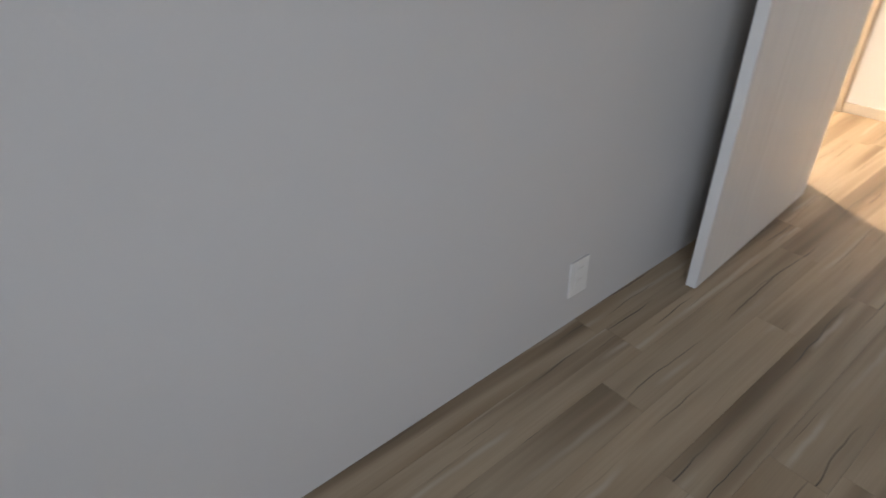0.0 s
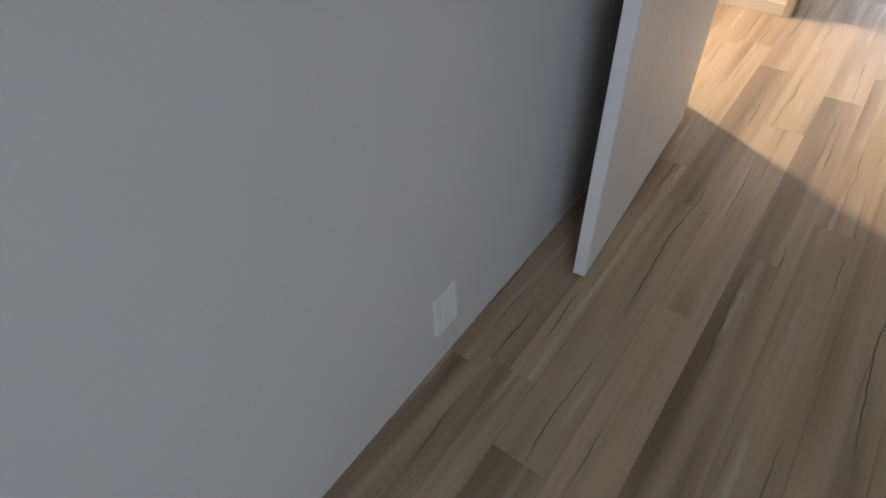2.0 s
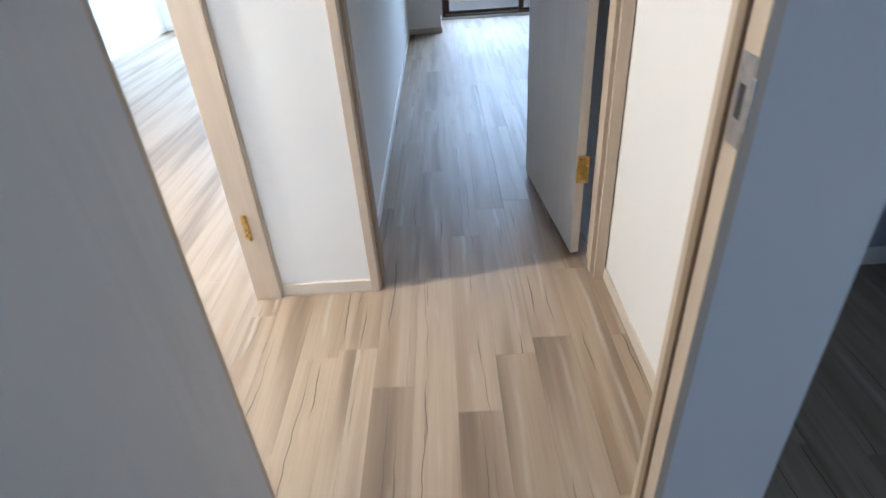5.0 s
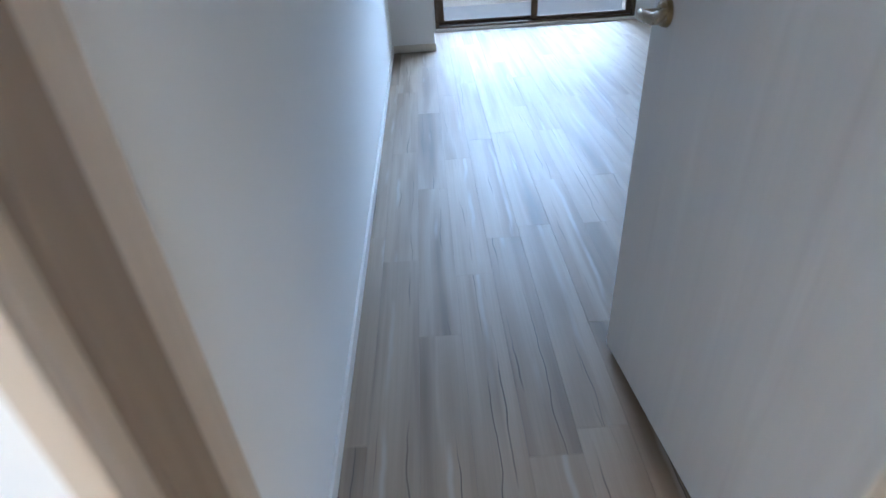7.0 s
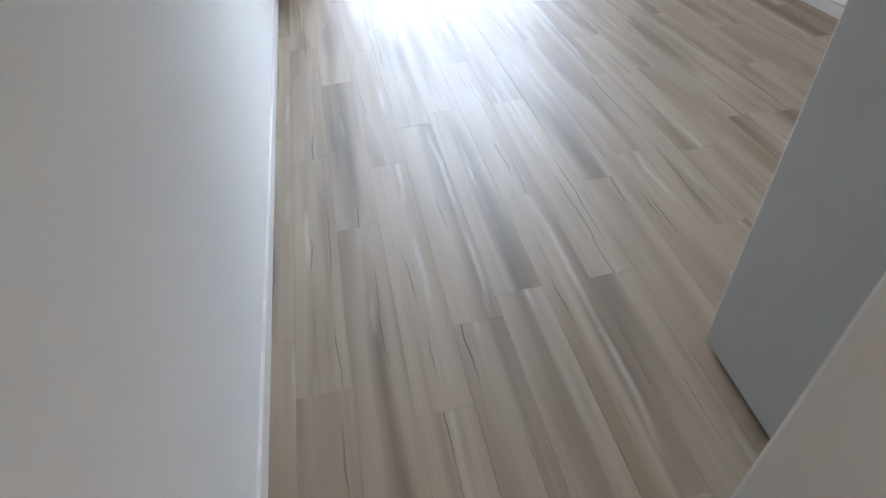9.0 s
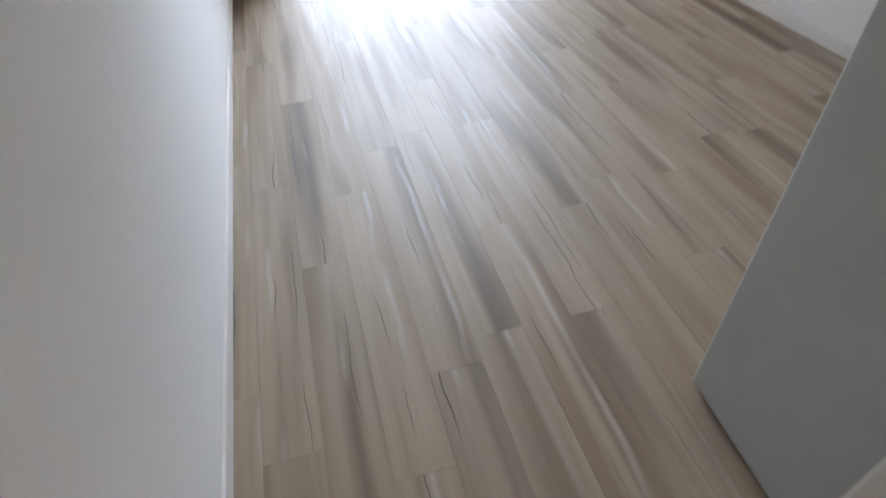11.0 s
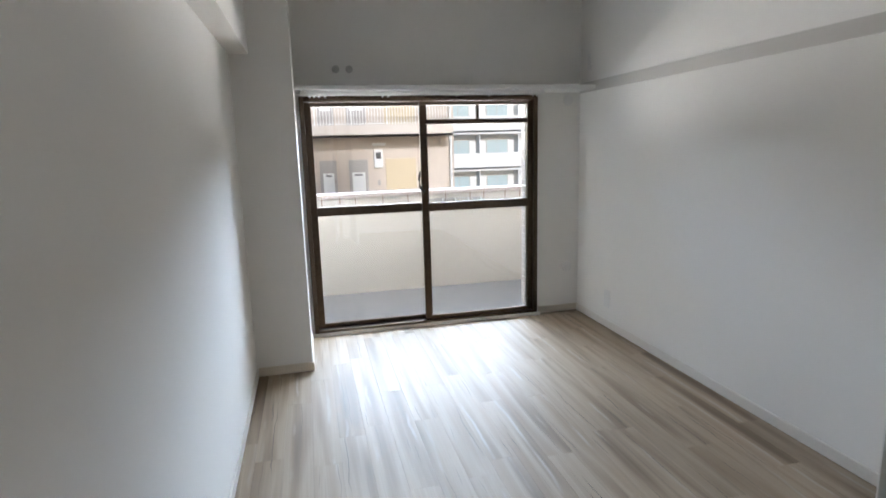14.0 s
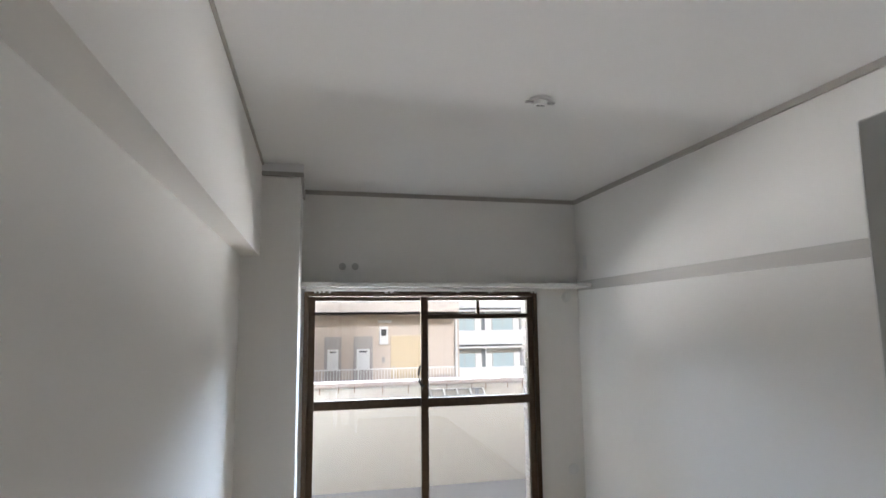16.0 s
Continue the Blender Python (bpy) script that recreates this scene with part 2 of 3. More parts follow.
def sweep(bm, pts, radii, n=12):
    """A round bar through pts; radii are (across, up) for each point."""
    pts = [Vector(p) for p in pts]
    rings = []
    for i, p in enumerate(pts):
        d = (pts[min(i + 1, len(pts) - 1)] - pts[max(i - 1, 0)]).normalized()
        side = d.cross(Vector((0, 0, 1)))
        side = side.normalized() if side.length > 1e-3 else Vector((1, 0, 0))
        up = side.cross(d).normalized()
        a, b = radii[i]
        rings.append([bm.verts.new(p + side * a * math.cos(k * math.tau / n) + up * b * math.sin(k * math.tau / n)) for k in range(n)])
    for r, s in zip(rings, rings[1:]):
        for k in range(n):
            bm.faces.new((r[k], r[(k + 1) % n], s[(k + 1) % n], s[k]))
    bm.faces.new(rings[0][::-1])
    bm.faces.new(rings[-1])
    return bm


def mesh_of(name, bm, material, smooth=False):
    bmesh.ops.recalc_face_normals(bm, faces=bm.faces)
    me = bpy.data.meshes.new(name)
    bm.to_mesh(me)
    bm.free()
    me.materials.append(material)
    if smooth:
        for p in me.polygons:
            p.use_smooth = True
    return me


def part(name, bm, material, parent, label="", smooth=False):
    ob = new(name, mesh_of(name, bm, material, smooth))
    ob.parent = parent
    return tagged(ob, label)


def thing(name, label, category, at=(0, 0, 0), group="", kind=""):
    ob = new(name)
    ob.empty_display_size = 0.05
    ob.location = at
    return tagged(ob, label, category, group, kind)


def struct(name, bm, material, label, category):
    return tagged(new(name, mesh_of(name, bm, material)), label, category, kind="structure")


# ---------------------------------------------------------------- plan
LX, RX, WY = 0.0, 2.467, 4.945          # living room: left wall, right wall, window wall
EY0, EY1 = 0.0, 0.13                    # wall between hall and living room
H = 2.45
DY0, DY1 = -0.98, -0.89                 # wall between first room and hall
GX = -0.146                             # grey wall of the first room
DH = 1.80                               # door openings
HX0, HX1, HW = -0.40, -0.32, 0.878      # hall: left wall, right wall
JX = 0.843                              # hinge jamb of the window room door
SX = -2.93                              # far side of the side room

# walls
struct("wall_living_left", boxes((-0.12, LX, EY1, 5.10, 0, H)), M_WALL, "white wallpapered wall beside the window room", "wall")
struct("wall_living_right", boxes((RX, RX + 0.13, EY1, 5.10, 0, H)), M_WALL, "white wallpapered side wall of the window room", "wall")
struct("wall_window", boxes((-0.12, 0.357, WY, 5.10, 0, H), (2.099, RX, WY, 5.10, 0, H), (0.357, 2.099, WY, 5.10, 1.712, H), (0.357, 2.099, WY, 5.10, -0.1, 0.022)), M_WALL, "white papered wall around the balcony window", "wall")
struct("wall_entry", boxes((HX0, 0.026, EY0, EY1, 0, H), (JX + 0.02, RX + 0.13, EY0, EY1, 0, H), (0.026, JX + 0.02, EY0, EY1, DH, H)), M_WALL, "cream-lit papered wall with the doorway to the window room", "wall")
struct("wall_hall_right", boxes((HW, 0.945, DY1, EY0, 0, H)), M_WALL, "white papered side wall of the small hall", "wall")
struct("wall_hall_left", boxes((HX0, HX1, DY0, -0.85, 0, H), (HX0, HX1, -0.85, EY0, DH, H)), M_WALL, "papered hall wall with a doorway to the side room", "wall")
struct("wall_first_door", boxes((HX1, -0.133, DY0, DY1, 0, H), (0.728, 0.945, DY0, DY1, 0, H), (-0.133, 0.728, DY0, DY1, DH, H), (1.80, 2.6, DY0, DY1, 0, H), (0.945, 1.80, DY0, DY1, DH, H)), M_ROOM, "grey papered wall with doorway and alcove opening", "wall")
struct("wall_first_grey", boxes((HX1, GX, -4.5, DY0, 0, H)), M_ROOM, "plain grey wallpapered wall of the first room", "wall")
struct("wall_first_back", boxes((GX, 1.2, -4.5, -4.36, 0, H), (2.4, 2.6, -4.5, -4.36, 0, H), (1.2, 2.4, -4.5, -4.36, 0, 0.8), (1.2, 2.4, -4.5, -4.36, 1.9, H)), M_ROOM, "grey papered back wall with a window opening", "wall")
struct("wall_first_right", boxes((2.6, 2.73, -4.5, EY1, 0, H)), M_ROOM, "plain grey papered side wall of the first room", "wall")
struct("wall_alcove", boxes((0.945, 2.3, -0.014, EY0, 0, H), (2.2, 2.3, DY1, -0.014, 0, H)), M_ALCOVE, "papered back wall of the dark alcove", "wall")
struct("wall_side_room", boxes((SX - 0.13, SX, -1.3, 5.5, 0, H), (SX - 0.13, HX1, -1.43, -1.3, 0, H), (SX, -2.45, 5.38, 5.5, 0, H), (-0.95, -0.12, 5.38, 5.5, 0, H), (-2.45, -0.95, 5.38, 5.5, 1.8, H), (HX0, HX1, -1.3, DY0, 0, H), (-0.12, -0.10, 5.10, 5.5, 0, H)), M_WALL, "white papered walls of the bright side room", "wall")
# unseen wall, added overhead so that the balcony side stays out of the sun
struct("wall_upper_storey", boxes((-3.2, 2.75, 4.95, 5.10, H + 0.15, 9.0)), M_PARAPET, "unseen painted wall added above to block the sun", "wall")

struct("ceiling", boxes((-0.05, RX + 0.05, 0.05, 5.0, H, H + 0.15)), M_CEIL, "white papered ceiling of the window room", "ceiling")
struct("ceiling_hall", boxes((-0.3, 2.73, -4.5, 0.05, H, H + 0.15)), M_CEIL, "white papered ceiling of hall and first room", "ceiling")
struct("ceiling_side", boxes((SX - 0.13, -0.3, -1.43, 5.5, H, H + 0.15), (-0.3, -0.05, 0.05, 5.5, H, H + 0.15)), M_CEIL, "white ceiling of the side room", "ceiling")
# unseen overhang, added to stop the low sun at the back window
struct("ceiling_back", boxes((-0.3, 2.9, -9.3, -4.5, H + 0.02, H + 0.15)), M_CONC, "unseen concrete slab added to keep sun off the back window", "ceiling")
struct("ceiling_balcony", boxes((-3.3, 2.9, 5.5, 6.35, H + 0.02, H + 0.2), (-0.05, 2.9, 5.0, 5.5, H + 0.02, H + 0.2)), M_CONC, "concrete underside of the balcony above", "ceiling")

# beams and pillar
struct("beam_left", boxes((LX, 0.105, EY1, 4.272, 1.888, H)), M_WALL, "white papered beam along the wall top", "beam")
struct("pillar", boxes((LX, 0.332, 4.272, WY, 0, H)), M_WALL, "white papered corner pillar beside the window", "pillar")
# floor: a screed with boards laid on it
floor = struct("floor", boxes((GX, 2.6, -4.4, EY1, -0.12, -0.004), (HX0, GX, -1.3, EY1, -0.12, -0.004), (LX - 0.02, RX, EY1, 5.0, -0.12, -0.004)), M_SUB, "pale oak-print vinyl plank floor", "floor")
floor_side = struct("floor_side_room", boxes((SX, HX0, -1.3, 5.4, -0.12, -0.006)), M_SUB, "pale oak-print vinyl floor of the side room", "floor")

# ---------------------------------------------------------------- trim of the setting


def strip(name, dims, material, label, category="baseboard", bevel=0.002):
    return struct(name, boxes(dims, bevel=bevel), material, label, category)


SK = "slim white skirting board along the wall foot"
strip("baseboard_living_left", (LX, 0.009, EY1 + 0.02, 4.272, 0, 0.05), M_SKIRT, SK)
strip("baseboard_living_right", (RX - 0.009, RX, EY1, WY, 0, 0.055), M_SKIRT, SK)
strip("baseboard_pillar", (LX + 0.009, 0.341, 4.263, 4.272, 0, 0.055), M_SKIRT_T, "beige wood-grain skirting at the pillar foot")
strip("baseboard_pillar_side", (0.332, 0.341, 4.272, 4.90, 0, 0.055), M_SKIRT_T, "beige wood-grain skirting at the pillar foot")
strip("baseboard_window", (2.125, RX - 0.009, WY - 0.009, WY, 0, 0.055), M_SKIRT_T, "beige wood-grain skirting below the window wall")
strip("baseboard_hall_stub", (-0.308, 0.020, -0.009, EY0, 0, 0.05), M_SKIRT_T, "beige wood-grain skirting on the hall wall end")
strip("baseboard_hall_right", (HW - 0.008, HW, DY1, -0.014, 0, 0.05), M_SKIRT_T, "beige wood-grain skirting in the hall")
strip("baseboard_first_stub", (0.730, 0.954, DY0 - 0.009, DY0, 0, 0.058), M_SKIRT, "white skirting round the wall end")
strip("baseboard_first_stub_side", (0.945, 0.954, DY0, -0.023, 0, 0.058), M_SKIRT, "white skirting along the alcove side")
strip("baseboard_alcove", (0.954, 2.2, -0.024, -0.014, 0, 0.075), M_SKIRT, "white skirting along the alcove back wall")
strip("baseboard_side_room", (SX, SX + 0.009, -1.3, 5.38, 0, 0.05), M_SKIRT, SK)
strip("baseboard_side_far", (SX + 0.009, -2.45, 5.371, 5.38, 0, 0.05), M_SKIRT, SK)

TR = "grey-beige wooden ceiling moulding"
strip("trim_right", (RX - 0.018, RX, EY1, WY, H - 0.032, H), M_TRIM, TR, "trim")
strip("trim_window", (0.332, RX - 0.018, WY - 0.018, WY, H - 0.03, H), M_TRIM, TR, "trim")
strip("trim_pillar", (0.105, 0.348, 4.255, 4.272, H - 0.076, H - 0.05), M_TRIM, TR, "trim")
strip("trim_pillar_side", (0.332, 0.348, 4.272, WY - 0.018, H - 0.076, H - 0.05), M_TRIM, TR, "trim")
strip("trim_pillar_filler", (0.105, 0.347, 4.256, WY - 0.018, H - 0.05, H), M_CEIL, "white ceiling packing above the moulding", "trim")
strip("trim_beam", (0.105, 0.117, EY1, 4.272, H - 0.014, H), M_TRIM, TR, "trim")

# curtain board over the window, flat picture rail along the side wall
strip("trim_picture_rail", (RX - 0.007, RX, EY1, WY, 1.723, 1.795), M_PICTURE, "flat pale grey picture rail along the side wall", "trim", 0.002)
strip("trim_ledge_window", (0.334, RX - 0.007, 4.69, WY, 1.735, 1.765), M_PLASTIC, "white curtain board over the window", "curtain board", 0.003)


def curtain_rail(y, label):
    t = thing("curtain_rail", label, "curtain rail", (1.23, y, 1.715), "rails over the window")
    part("track", boxes((-0.86, 0.86, -0.008, 0.008, 0.0, 0.016), (-0.86, 0.86, -0.011, -0.006, -0.003, 0.003), (-0.86, 0.86, 0.006, 0.011, -0.003, 0.003)), M_PLASTIC, t)
    for x in (-0.845, -0.42, 0.0, 0.42, 0.845):
        part("bracket", boxes((x - 0.014, x + 0.014, -0.014, 0.014, 0.008, 0.0205), bevel=0.002), M_PLASTIC, t)
    for x in (-0.80, -0.77, -0.74, -0.70, -0.31, -0.27, 0.22, 0.46, 0.80, 0.83):
        part("glider", boxes((x - 0.007, x + 0.007, -0.005, 0.005, -0.016, -0.001), bevel=0.0015), M_PLASTIC, t)
    return t


curtain_rail(4.76, "white plastic curtain rail with few gliders, under the board")
curtain_rail(4.83, "white plastic curtain rail behind the front one")


# ---------------------------------------------------------------- doors
def door_leaf(name, hinge, free, thick, height, material, label, swing, z0=0.012):
    """A flush leaf from hinge to free end (plan points on its visible face); its thickness grows by `swing` * normal."""
    hx, hy = hinge
    d = Vector((free[0] - hx, free[1] - hy, 0))
    ln = d.length
    ang = math.atan2(d.y, d.x)
    t = thing(name, label, "door", (hx, hy, 0), kind="structure")
    t.rotation_euler = (0, 0, ang)
    a, b = (0, swing * thick) if swing > 0 else (swing * thick, 0)
    part("leaf", boxes((0.002, ln - 0.002, a, b, z0, z0 + height), bevel=0.0025), material, t)
    part("edge_band", boxes((0.0, 0.0025, a + 0.002, b - 0.002, z0, z0 + height)), M_EDGE, t, "tan wood edge strip")
    # free edge coloured lighter than the face for the window light on it
    part("edge_band", boxes((ln - 0.0025, ln + 0.0005, a + 0.002, b - 0.002, z0, z0 + height)), M_BAND, t, "white edge strip, lightened for window light")
    return t, ln, a, b


# door between first room and hall, swung open beside the grey wall
leaf1, L1, A1, B1 = door_leaf("door_1", (-0.041, -1.025), (0.014, -1.862), 0.034, 1.77, M_DOOR, "white wood-grain door standing open beside the wall", -1)

hd = thing("handle", "", "", (L1 - 0.045, 0, 0.957))
hd.parent = leaf1
tagged(hd, "antique brass lever handle on a round rose")


def lever_parts(h, s):
    """Lever in a leaf's own axes: points back along -x to the hinge, stands off by s along y."""
    b = bmesh.new()
    cyl(b, 0.027, (0, 0, 0), (0, s * 0.009, 0), 28, 0.024)
    cyl(b, 0.019, (0, s * 0.009, 0), (0, s * 0.014, 0), 24, 0.014)
    part("rose", b, M_HANDLE, h)
    b = bmesh.new()
    cyl(b, 0.0095, (0, s * 0.012, 0), (0, s * 0.05, 0), 16)
    sweep(b, [(0.012, s * 0.044, -0.001), (0, s * 0.05, 0), (-0.03, s * 0.051, 0.001), (-0.055, s * 0.052, 0.003), (-0.076, s * 0.053, 0.009), (-0.096, s * 0.055, 0.018), (-0.112, s * 0.057, 0.027)],
          [(0.007, 0.009), (0.009, 0.011), (0.0085, 0.0105), (0.008, 0.011), (0.0075, 0.012), (0.006, 0.010), (0.002, 0.004)], 14)
    part("grip", b, M_HANDLE, h, smooth=True)


lever_parts(hd, 1)
lp = part("latch_plate", boxes((L1, L1 + 0.0025, -0.029, -0.005, 0.903, 1.047), bevel=0.0008), M_STEEL, leaf1, "grey steel latch plate on the door edge")
part("latch_bolt", boxes((L1 + 0.002, L1 + 0.011, -0.023, -0.011, 0.955, 0.985), bevel=0.002), M_STEEL, lp)
part("screw", cyl(bmesh.new(), 0.0035, (L1 + 0.002, -0.017, 0.915), (L1 + 0.0035, -0.017, 0.915), 10), M_STEEL, lp)
part("screw", cyl(bmesh.new(), 0.0035, (L1 + 0.002, -0.017, 1.035), (L1 + 0.0035, -0.017, 1.035), 10), M_STEEL, lp)

# door to the window room, opened inwards
leaf2, L2, A2, B2 = door_leaf("door_2", (0.782, 0.150), (0.715, 0.903), 0.034, 1.77, M_DOOR, "white wood-grain door opened into the window room", -1)
for s_, v_ in ((1, 0.0), (-1, -0.034)):
    hd = thing("handle", "", "", (L2 - 0.056, v_, 0.888))
    hd.parent = leaf2
    tagged(hd, "antique brass lever handle on a round rose")
    lever_parts(hd, s_)
lp = part("latch_plate", boxes((L2, L2 + 0.0025, -0.029, -0.005, 0.80, 0.955), bevel=0.0008), M_STEEL, leaf2, "grey steel latch plate on the door edge")
part("latch_bolt", boxes((L2 + 0.002, L2 + 0.011, -0.023, -0.011, 0.875, 0.901), bevel=0.002), M_STEEL, lp)


def butt_hinge(leaf, z):
    """A hinge on the edge of an opened leaf, in the leaf's own axes: plate across the edge, knuckle at its far corner."""
    hg = part("hinge", boxes((-0.0035, -0.0005, -0.036, -0.003, z - 0.052, z + 0.052), bevel=0.0008), M_BRASS, leaf, "brass butt hinge")
    b = bmesh.new()
    for k in range(3):
        cyl(b, 0.006, (-0.005, -0.040, z - 0.050 + k * 0.034), (-0.005, -0.040, z - 0.018 + k * 0.034), 12)
    part("knuckle", b, M_BRASS, hg)
    for zz in (-0.034, 0.0, 0.034):
        part("screw", cyl(bmesh.new(), 0.0034, (-0.0045, -0.018, z + zz), (-0.003, -0.018, z + zz), 8), M_BRASS, hg)
    return hg


frame2 = thing("door_frame", "tan wood door frame with a brown inner rebate", "door frame", (0, 0, 0), kind="structure")
for name, dims, mat in (
    ("casing", (0.020, 0.050, -0.014, 0.0, 0, 1.845), M_CASE),
    ("jamb", (0.026, 0.054, -0.006, 0.136, 0, 1.80), M_CASE),
    ("rebate", (0.050, 0.066, 0.014, 0.070, 0, 1.79), M_CASE_D),
    ("casing", (JX - 0.006, HW - 0.004, -0.014, 0.0, 0, 1.845), M_CASE),
    ("jamb", (JX, JX + 0.02, -0.006, 0.136, 0, 1.80), M_CASE),
    ("rebate", (JX - 0.014, JX + 0.002, 0.020, 0.060, 0, 1.79), M_CASE),
    ("head_casing", (0.020, HW - 0.004, -0.0142, 0.0, 1.79, 1.8452), M_CASE),
    ("head", (0.050, JX + 0.002, -0.004, 0.134, 1.785, 1.803), M_CASE),
    ("wall_trim", (0.002, 0.026, 0.13, 0.139, 0, 1.83), M_CASE),
):
    part(name, boxes(dims, bevel=0.002), mat, frame2, "brown rebate" if mat is M_CASE_D else "")
butt_hinge(leaf2, 0.365)
butt_hinge(leaf2, 1.50)

frame1 = thing("door_frame", "tan wood frame of the first doorway with a strike plate", "door frame", (0, 0, 0), kind="structure")
for name, dims, mat in (
    ("jamb", (-0.135, -0.115, -0.984, -0.886, 0, 1.80), M_CASE),
    ("jamb", (0.714, 0.732, -0.984, -0.886, 0, 1.80), M_CASE),
    ("stop", (0.707, 0.715, -0.940, -0.918, 0, 1.79), M_CASE_D),
    ("casing", (0.720, 0.756, -0.890, -0.876, 0, 1.84), M_CASE),
    ("head", (-0.135, 0.732, -0.9842, -0.8858, 1.782, 1.802), M_CASE),
):
    part(name, boxes(dims, bevel=0.0015), mat, frame1, "brown door stop" if mat is M_CASE_D else "")
sp = part("strike_plate", boxes((0.7125, 0.7150, -0.982, -0.946, 0.925, 1.045), bevel=0.0008), M_STEEL, frame1, "steel strike plate")
part("strike_hole", boxes((0.7118, 0.7132, -0.972, -0.957, 0.962, 1.007)), M_DARK, sp, "dark latch hole")
part("strike_lip", boxes((0.7115, 0.7160, -0.992, -0.982, 0.95, 1.02), bevel=0.0015), M_STEEL, sp)

frame3 = thing("door_frame", "tan wood frame of the side room doorway", "door frame", (0, 0, 0), kind="structure")
for name, dims, mat in (
    ("casing", (-0.328, -0.308, -0.012, 0.0, 0, 1.84), M_CASE),
    ("jamb", (-0.407, -0.315, -0.024, 0.0, 0, 1.80), M_CASE),
    ("jamb", (-0.407, -0.315, -0.856, -0.836, 0, 1.80), M_CASE),
    ("head", (-0.4072, -0.3148, -0.856, 0.0, 1.782, 1.802), M_CASE),
):
    part(name, boxes(dims, bevel=0.0015), mat, frame3)
hg = part("hinge", boxes((-0.380, -0.362, -0.0265, -0.0235, 0.262, 0.356), bevel=0.0008), M_BRASS, frame3, "brass butt hinge")
part("knuckle", cyl(bmesh.new(), 0.0055, (-0.362, -0.029, 0.262), (-0.362, -0.029, 0.356), 12), M_BRASS, hg)

# second leaf in the window room
leaf3, L3, A3, B3 = door_leaf("door_3", (0.955, 0.56), (0.986, 1.312), 0.034, 1.70, M_DOOR2, "plain grey-white closet door standing open, toned down for shade", -1)
struct("wall_closet_end", boxes((0.862, 1.035, EY1, 0.555, 0, H)), M_WALL, "short white wall return beside the open doors", "wall")


# ---------------------------------------------------------------- balcony window
win = thing("window_1", "brown aluminium sliding balcony window with clear panes", "window", (0, 0, 0), kind="structure")
WX0, WX1, WZ0, WZ1 = 0.355, 2.101, 0.020, 1.714
part("window_frame", boxes((WX0, WX0 + 0.032, 4.905, 5.02, WZ0, WZ1), (WX1 - 0.032, WX1, 4.905, 5.02, WZ0, WZ1), (WX0 + 0.032, WX1 - 0.032, 4.905, 5.02, WZ1 - 0.034, WZ1), (WX0 + 0.032, WX1 - 0.032, 4.905, 5.02, WZ0, WZ0 + 0.022), bevel=0.0025), M_BRONZE, win)
part("window_sill", boxes((WX0 - 0.015, WX1 + 0.02, 4.893, 4.9045, 0.0, 0.024), bevel=0.002), M_SKIRT, win, "white wooden threshold strip")


def sash(x0, x1, y0, y1, transom):
    sh = thing("sash", "", "", (0, 0, 0))
    sh.parent = win
    z0, z1, w = WZ0 + 0.024, WZ1 - 0.036, 0.046
    dims = [(x0, x0 + w, y0, y1, z0, z1), (x1 - w, x1, y0, y1, z0, z1), (x0 + w, x1 - w, y0, y1, z1 - 0.03, z1), (x0 + w, x1 - w, y0, y1, z0, z0 + 0.03), (x0 + w, x1 - w, y0, y1, 0.878, 0.942)]
    if transom:
        dims += [(x0 + w, x1 - w, y0, y1, 1.512, 1.548), (1.624, 1.644, y0, y1, 1.548, z1 - 0.03)]
    part("stile_frame", boxes(*dims, bevel=0.002), M_BRONZE, sh)
    ym = (y0 + y1) / 2
    panes = [(x0 + w, x1 - w, z0 + 0.03, 0.878)]
    panes += [(x0 + w, x1 - w, 0.942, 1.512), (x0 + w, 1.624, 1.548, z1 - 0.03), (1.644, x1 - w, 1.548, z1 - 0.03)] if transom else [(x0 + w, x1 - w, 0.942, z1 - 0.03)]
    for a, b, c, d in panes:
        p = part("pane", boxes((a, b, ym - 0.002, ym + 0.002, c, d)), M_GLASS, sh, "clear glass pane")
        p.visible_shadow = False
    return sh


sash(WX0 + 0.032, 1.258, 4.972, 5.000, False)
sh2 = sash(1.194, WX1 - 0.032, 4.925, 4.953, True)
cl = part("crescent_lock", boxes((1.200, 1.226, 4.908, 4.926, 1.0, 1.08), bevel=0.003), M_BRONZE, sh2, "dark crescent lock")
b = bmesh.new()
sweep(b, [(1.212, 4.905, 1.03), (1.190, 4.90, 1.04), (1.174, 4.90, 1.07), (1.170, 4.90, 1.12), (1.176, 4.90, 1.16), (1.182, 4.90, 1.18)], [(0.008, 0.010), (0.008, 0.010), (0.007, 0.009), (0.007, 0.009), (0.006, 0.008), (0.003, 0.005)], 10)
part("lock_lever", b, M_DARK, cl, smooth=True)
part("side_latch", boxes((WX1 + 0.004, WX1 + 0.016, 4.93, 4.943, 0.93, 0.99), bevel=0.002), M_PLASTIC, win, "small white catch")
part("side_latch", boxes((0.3415, 0.350, 4.86, 4.89, 0.13, 0.20), bevel=0.002), M_PLASTIC, win, "small white catch")


# mortar fillet round the outside of the window opening
for side, x0, x1 in (("left", 0.387, 0.412), ("right", 2.042, 2.069)):
    fillet = bmesh.new()
    frng = random.Random(9)
    z = 0.05
    while z < 1.66:
        dz = frng.uniform(0.035, 0.07)
        box(fillet, x0 + frng.uniform(0, 0.004), x1 - frng.uniform(0, 0.004), 5.021, 5.098, z, z + dz - 0.004, 0.002, 1)
        z += dz
    struct("trim_reveal_" + side, fillet, M_FILLET, "pale uneven mortar fillet outside the window", "trim")


